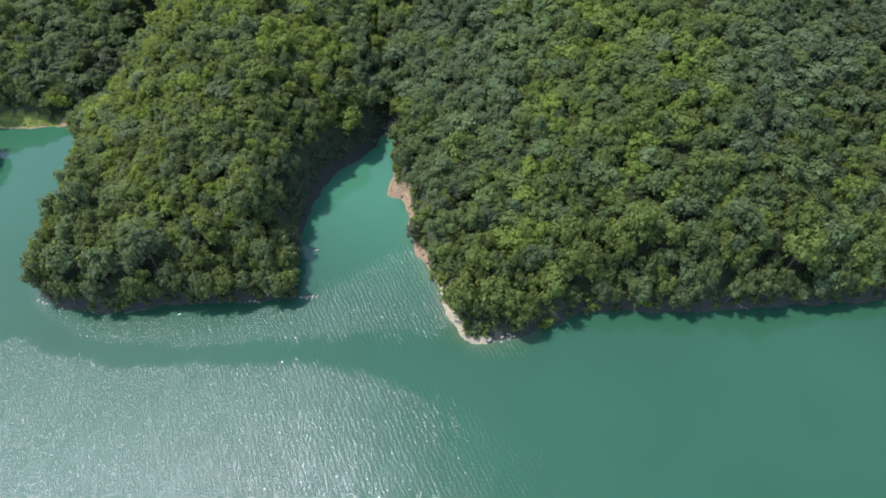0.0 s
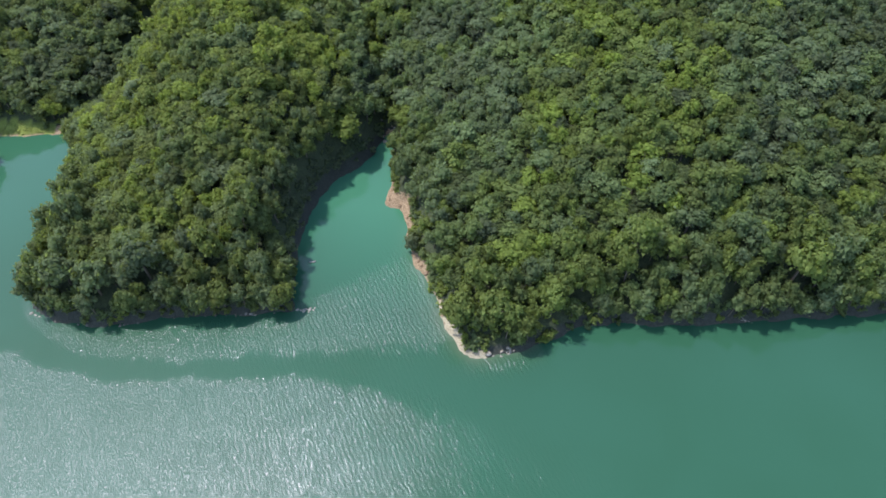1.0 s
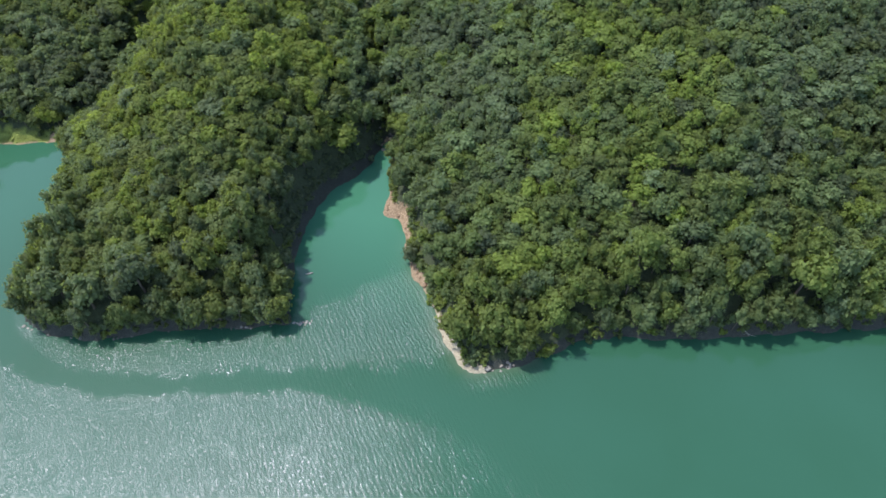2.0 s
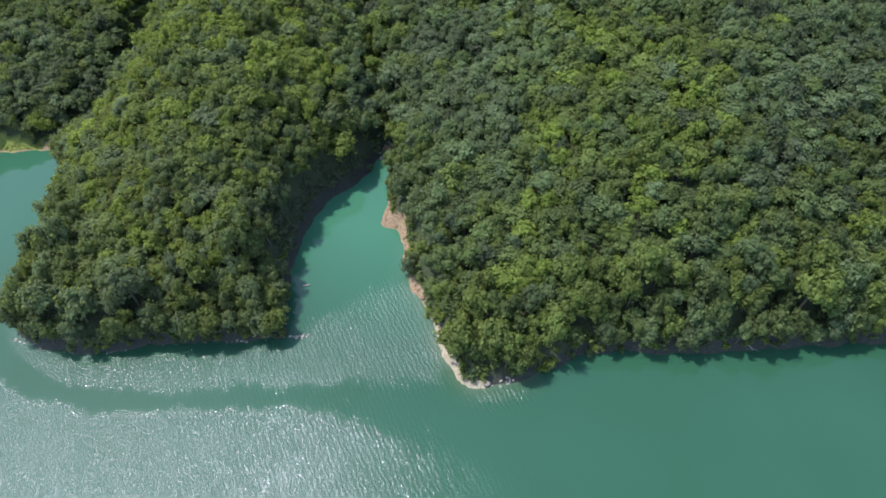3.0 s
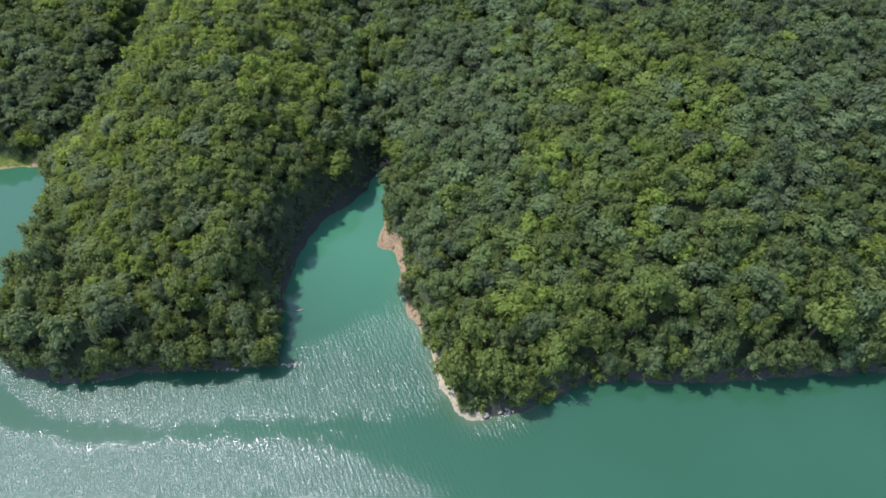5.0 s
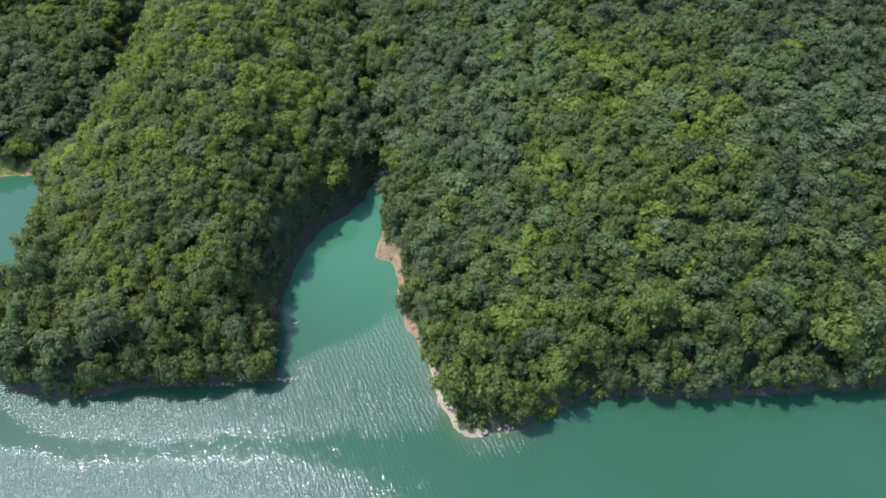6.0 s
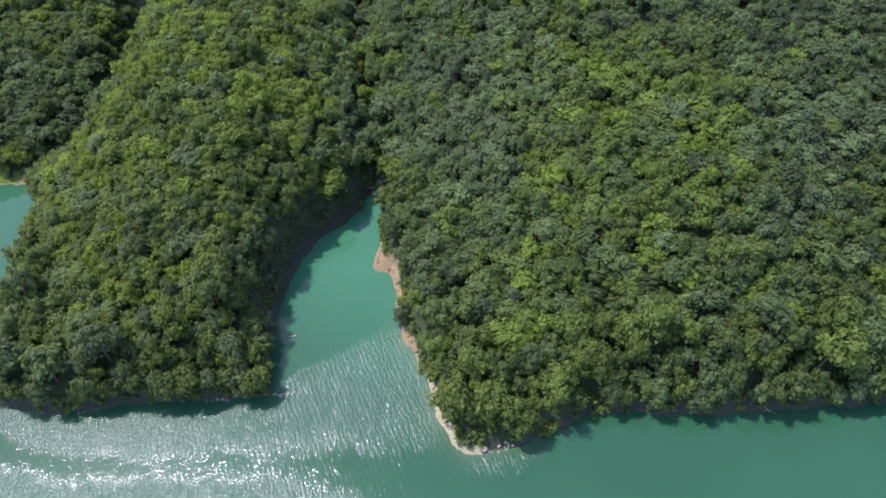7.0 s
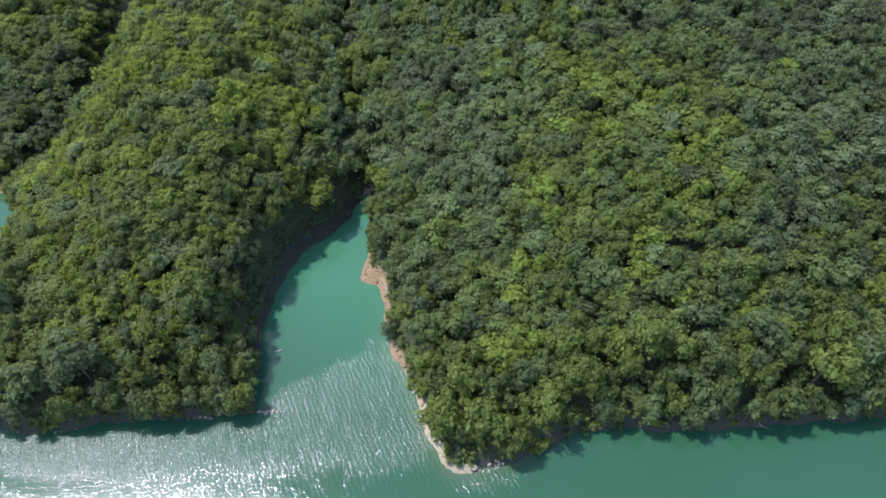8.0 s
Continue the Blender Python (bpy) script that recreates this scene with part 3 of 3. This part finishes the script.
DARK_BOULDERS = [mesh_of("boulder", boulder_mesh(k), BALL_F, [DARK_ROCK]) for k in range(6)]
TAN_BOULDERS = [mesh_of("boulder", boulder_mesh(k), BALL_F, [EARTH_ROCK]) for k in range(6)]


def boulder(x, y, size, label="pale weathered boulder at the waterline"):
    ob = new("boulder", (TAN_BOULDERS if label.startswith("tan") else DARK_BOULDERS if label.startswith("grey") else BOULDERS)[int(rng.integers(6))])
    z = max(float(ground_height(x, y)), -0.15)
    ob.matrix_world = Matrix.LocRotScale((x, y, z + size * 0.12), Euler((0, 0, rng.uniform(0, 6.28))), (size, size, size))
    return tagged(ob, label, "boulder", "boulders on the shore")


for x, y, size in ((-30.9, 107.1, 0.75), (-31.7, 107.3, 0.6), (-32.5, 106.9, 0.7), (-30.1, 106.7, 0.5), (-29.6, 107.2, 0.4), (-33.3, 107.4, 0.5), (-31.3, 106.3, 0.35), (-34.2, 107.6, 0.55), (-46.4, 108.6, 0.7), (-47.6, 108.9, 0.5), (-45.3, 108.2, 0.45), (12.6, 83.7, 0.9), (13.6, 83.3, 0.45), (16.0, 83.9, 0.6), (17.6, 84.2, 0.5), (-104.6, 121.2, 0.8), (-103.6, 120.4, 0.6), (-102.4, 119.6, 0.5)):
    boulder(x, y, size)
for _ in range(16):
    x, y = rng.uniform(-2.4, 2.2), rng.uniform(171, 180)
    boulder(x, y, rng.uniform(0.3, 0.8), "pale grey stone in the stream bed at the cove head")
for _ in range(10):
    along = rng.uniform(0, 1)
    x, y = 12.5 + 8 * along + rng.normal(0, 0.3), 82.9 + 0.6 * along + rng.normal(0, 0.3)
    boulder(x, y, rng.uniform(0.25, 0.5), "pale stone at the foot of the rocky point")
for _ in range(26):
    k = int(rng.integers(9, 14))
    (ax, ay), (bx, by), u = SHORE_WEST[k - 1], SHORE_WEST[k], rng.uniform(0, 1)
    boulder(ax + (bx - ax) * u, ay + (by - ay) * u - 0.3, rng.uniform(0.25, 0.6), "grey stone under the wooded bank")


def small_boat(x, y, turn):
    """A plain open boat, drawn up beside the bank."""
    boat = tagged(new("small_boat"), "small weathered pale open wooden boat floating by the bank", "boat")
    boat.matrix_world = pose(x, y, 0.0, 0, 0, turn)
    hull = bmesh.new()
    rings = []
    for k in range(9):
        u = k / 8 * 2 - 1
        half, deep = 0.48 * (1 - abs(u) ** 2.6) + 0.03, 0.26 * (1 - 0.5 * abs(u) ** 3)
        top = 0.30 + 0.1 * u * u
        ring = [(u * 1.3, sx * half * w, top - deep * dz) for sx, w, dz in ((-1, 1, 0), (-1, 0.85, 0.8), (-1, 0.4, 1.25), (1, 0.4, 1.25), (1, 0.85, 0.8), (1, 1, 0), (1, 0.88, 0), (1, 0.7, 0.7), (1, 0.3, 1.05), (-1, 0.3, 1.05), (-1, 0.7, 0.7), (-1, 0.88, 0))]
        rings.append([hull.verts.new(p) for p in ring])
    for a, b in zip(rings, rings[1:]):
        for k in range(12):
            hull.faces.new((a[k], a[(k + 1) % 12], b[(k + 1) % 12], b[k]))
    hull.faces.new(rings[0])
    hull.faces.new(rings[-1][::-1])
    bmesh.ops.recalc_face_normals(hull, faces=hull.faces)
    part("hull", hull, PAINT, boat)
    for sx in (-0.45, 0.4):
        seat = bmesh.new()
        bmesh.ops.create_cube(seat, size=1.0, matrix=Matrix.LocRotScale((sx, 0, 0.22), None, (0.2, 0.74, 0.03)))
        part("bench", seat, WOOD, boat, "grey wooden bench")
    return boat


small_boat(-29.2, 123.4, 4).scale = (0.8, 0.45, 0.7)


def dead_branch(x, y, z):
    """A bleached fallen limb that hangs over the water."""
    verts, faces = trunk_shape(np.random.default_rng(5), 2.6, 0.09, 2)
    ob = new("dead_branch", mesh_of("dead_branch", verts, faces, [DEAD], smooth=True))
    ob.matrix_world = pose(x, y, z, 62, 10, -20)
    return tagged(ob, "bleached bare fallen branch hanging over the bank", "branch")


dead_branch(78.8, 80.6, 1.4)


def grass_patch(name, x0, x1, y0, y1, count):
    x, y = rng.uniform(x0, x1, count), rng.uniform(y0, y1, count)
    d = shore_distance(x, y)
    keep = (d > 0.8) & (d < 4.8)
    x, y, z = x[keep], y[keep], ground_height(x[keep], y[keep])
    a, h = rng.uniform(0, 6.28, len(x)), rng.uniform(0.15, 0.45, len(x))
    root = np.stack([x, y, z - 0.05], -1)
    side = np.stack([np.cos(a), np.sin(a), 0 * a], -1) * 0.16
    lean = np.stack([rng.normal(0, 0.2, len(x)), rng.normal(0, 0.2, len(x)), h], -1)
    verts = np.stack([root - side, root + side, root + lean], 1).reshape(-1, 3)
    faces = np.arange(len(verts)).reshape(-1, 3)
    return tagged(new(name, mesh_of(name, verts, faces, [GRASS])), "bright green grass on the low bank across the inlet", "grass", kind="stuff")


grass_patch("grass", -165, -115, 199, 222, 22000)
for x, y, size in ((1.6, 112.5, 0.9), (2.6, 109.6, 0.7), (3.9, 106.0, 0.9), (4.6, 103.4, 0.8), (0.4, 117.0, 0.6), (0.9, 115.2, 0.5), (4.2, 101.2, 0.6), (0.0, 134.6, 0.6), (-1.6, 140.0, 0.7), (-4.4, 143.0, 0.6), (-3.0, 147.4, 0.5), (-0.4, 120.8, 0.5)):
    boulder(x, y, size, "tan rock slab on the bare earth bank")


def leaning_tree(x, y, lean_x, lean_y):
    """A dark tree that leans out over the water."""
    tree = new("tree")
    tree.matrix_world = Matrix.LocRotScale((x, y, float(ground_height(x, y)) - 0.2), Euler((lean_x, lean_y, 1.0)), (0.85, 0.85, 1.0))
    tagged(tree, "dark green broadleaf tree leaning out over the water", "tree", "trees along the shore")
    crowns, trunk_mesh = models[3]
    for name, mesh in (("trunk", trunk_mesh), ("crown", crowns[0])):
        new(name, mesh).parent = tree


leaning_tree(-0.6, 122.6, 0.1, -0.32)
for _ in range(46):
    y = rng.uniform(86, 150)
    span = float(np.interp(y, [p[1] for p in SHORE_EAST[11:30]], [p[0] for p in SHORE_EAST[11:30]]))
    x, size = span + rng.uniform(0.1, 2.2), rng.uniform(0.15, 0.42)
    if float(shore_distance(x, y)) > 0.1:
        boulder(x, y, size, "tan stone on the bare earth bank")
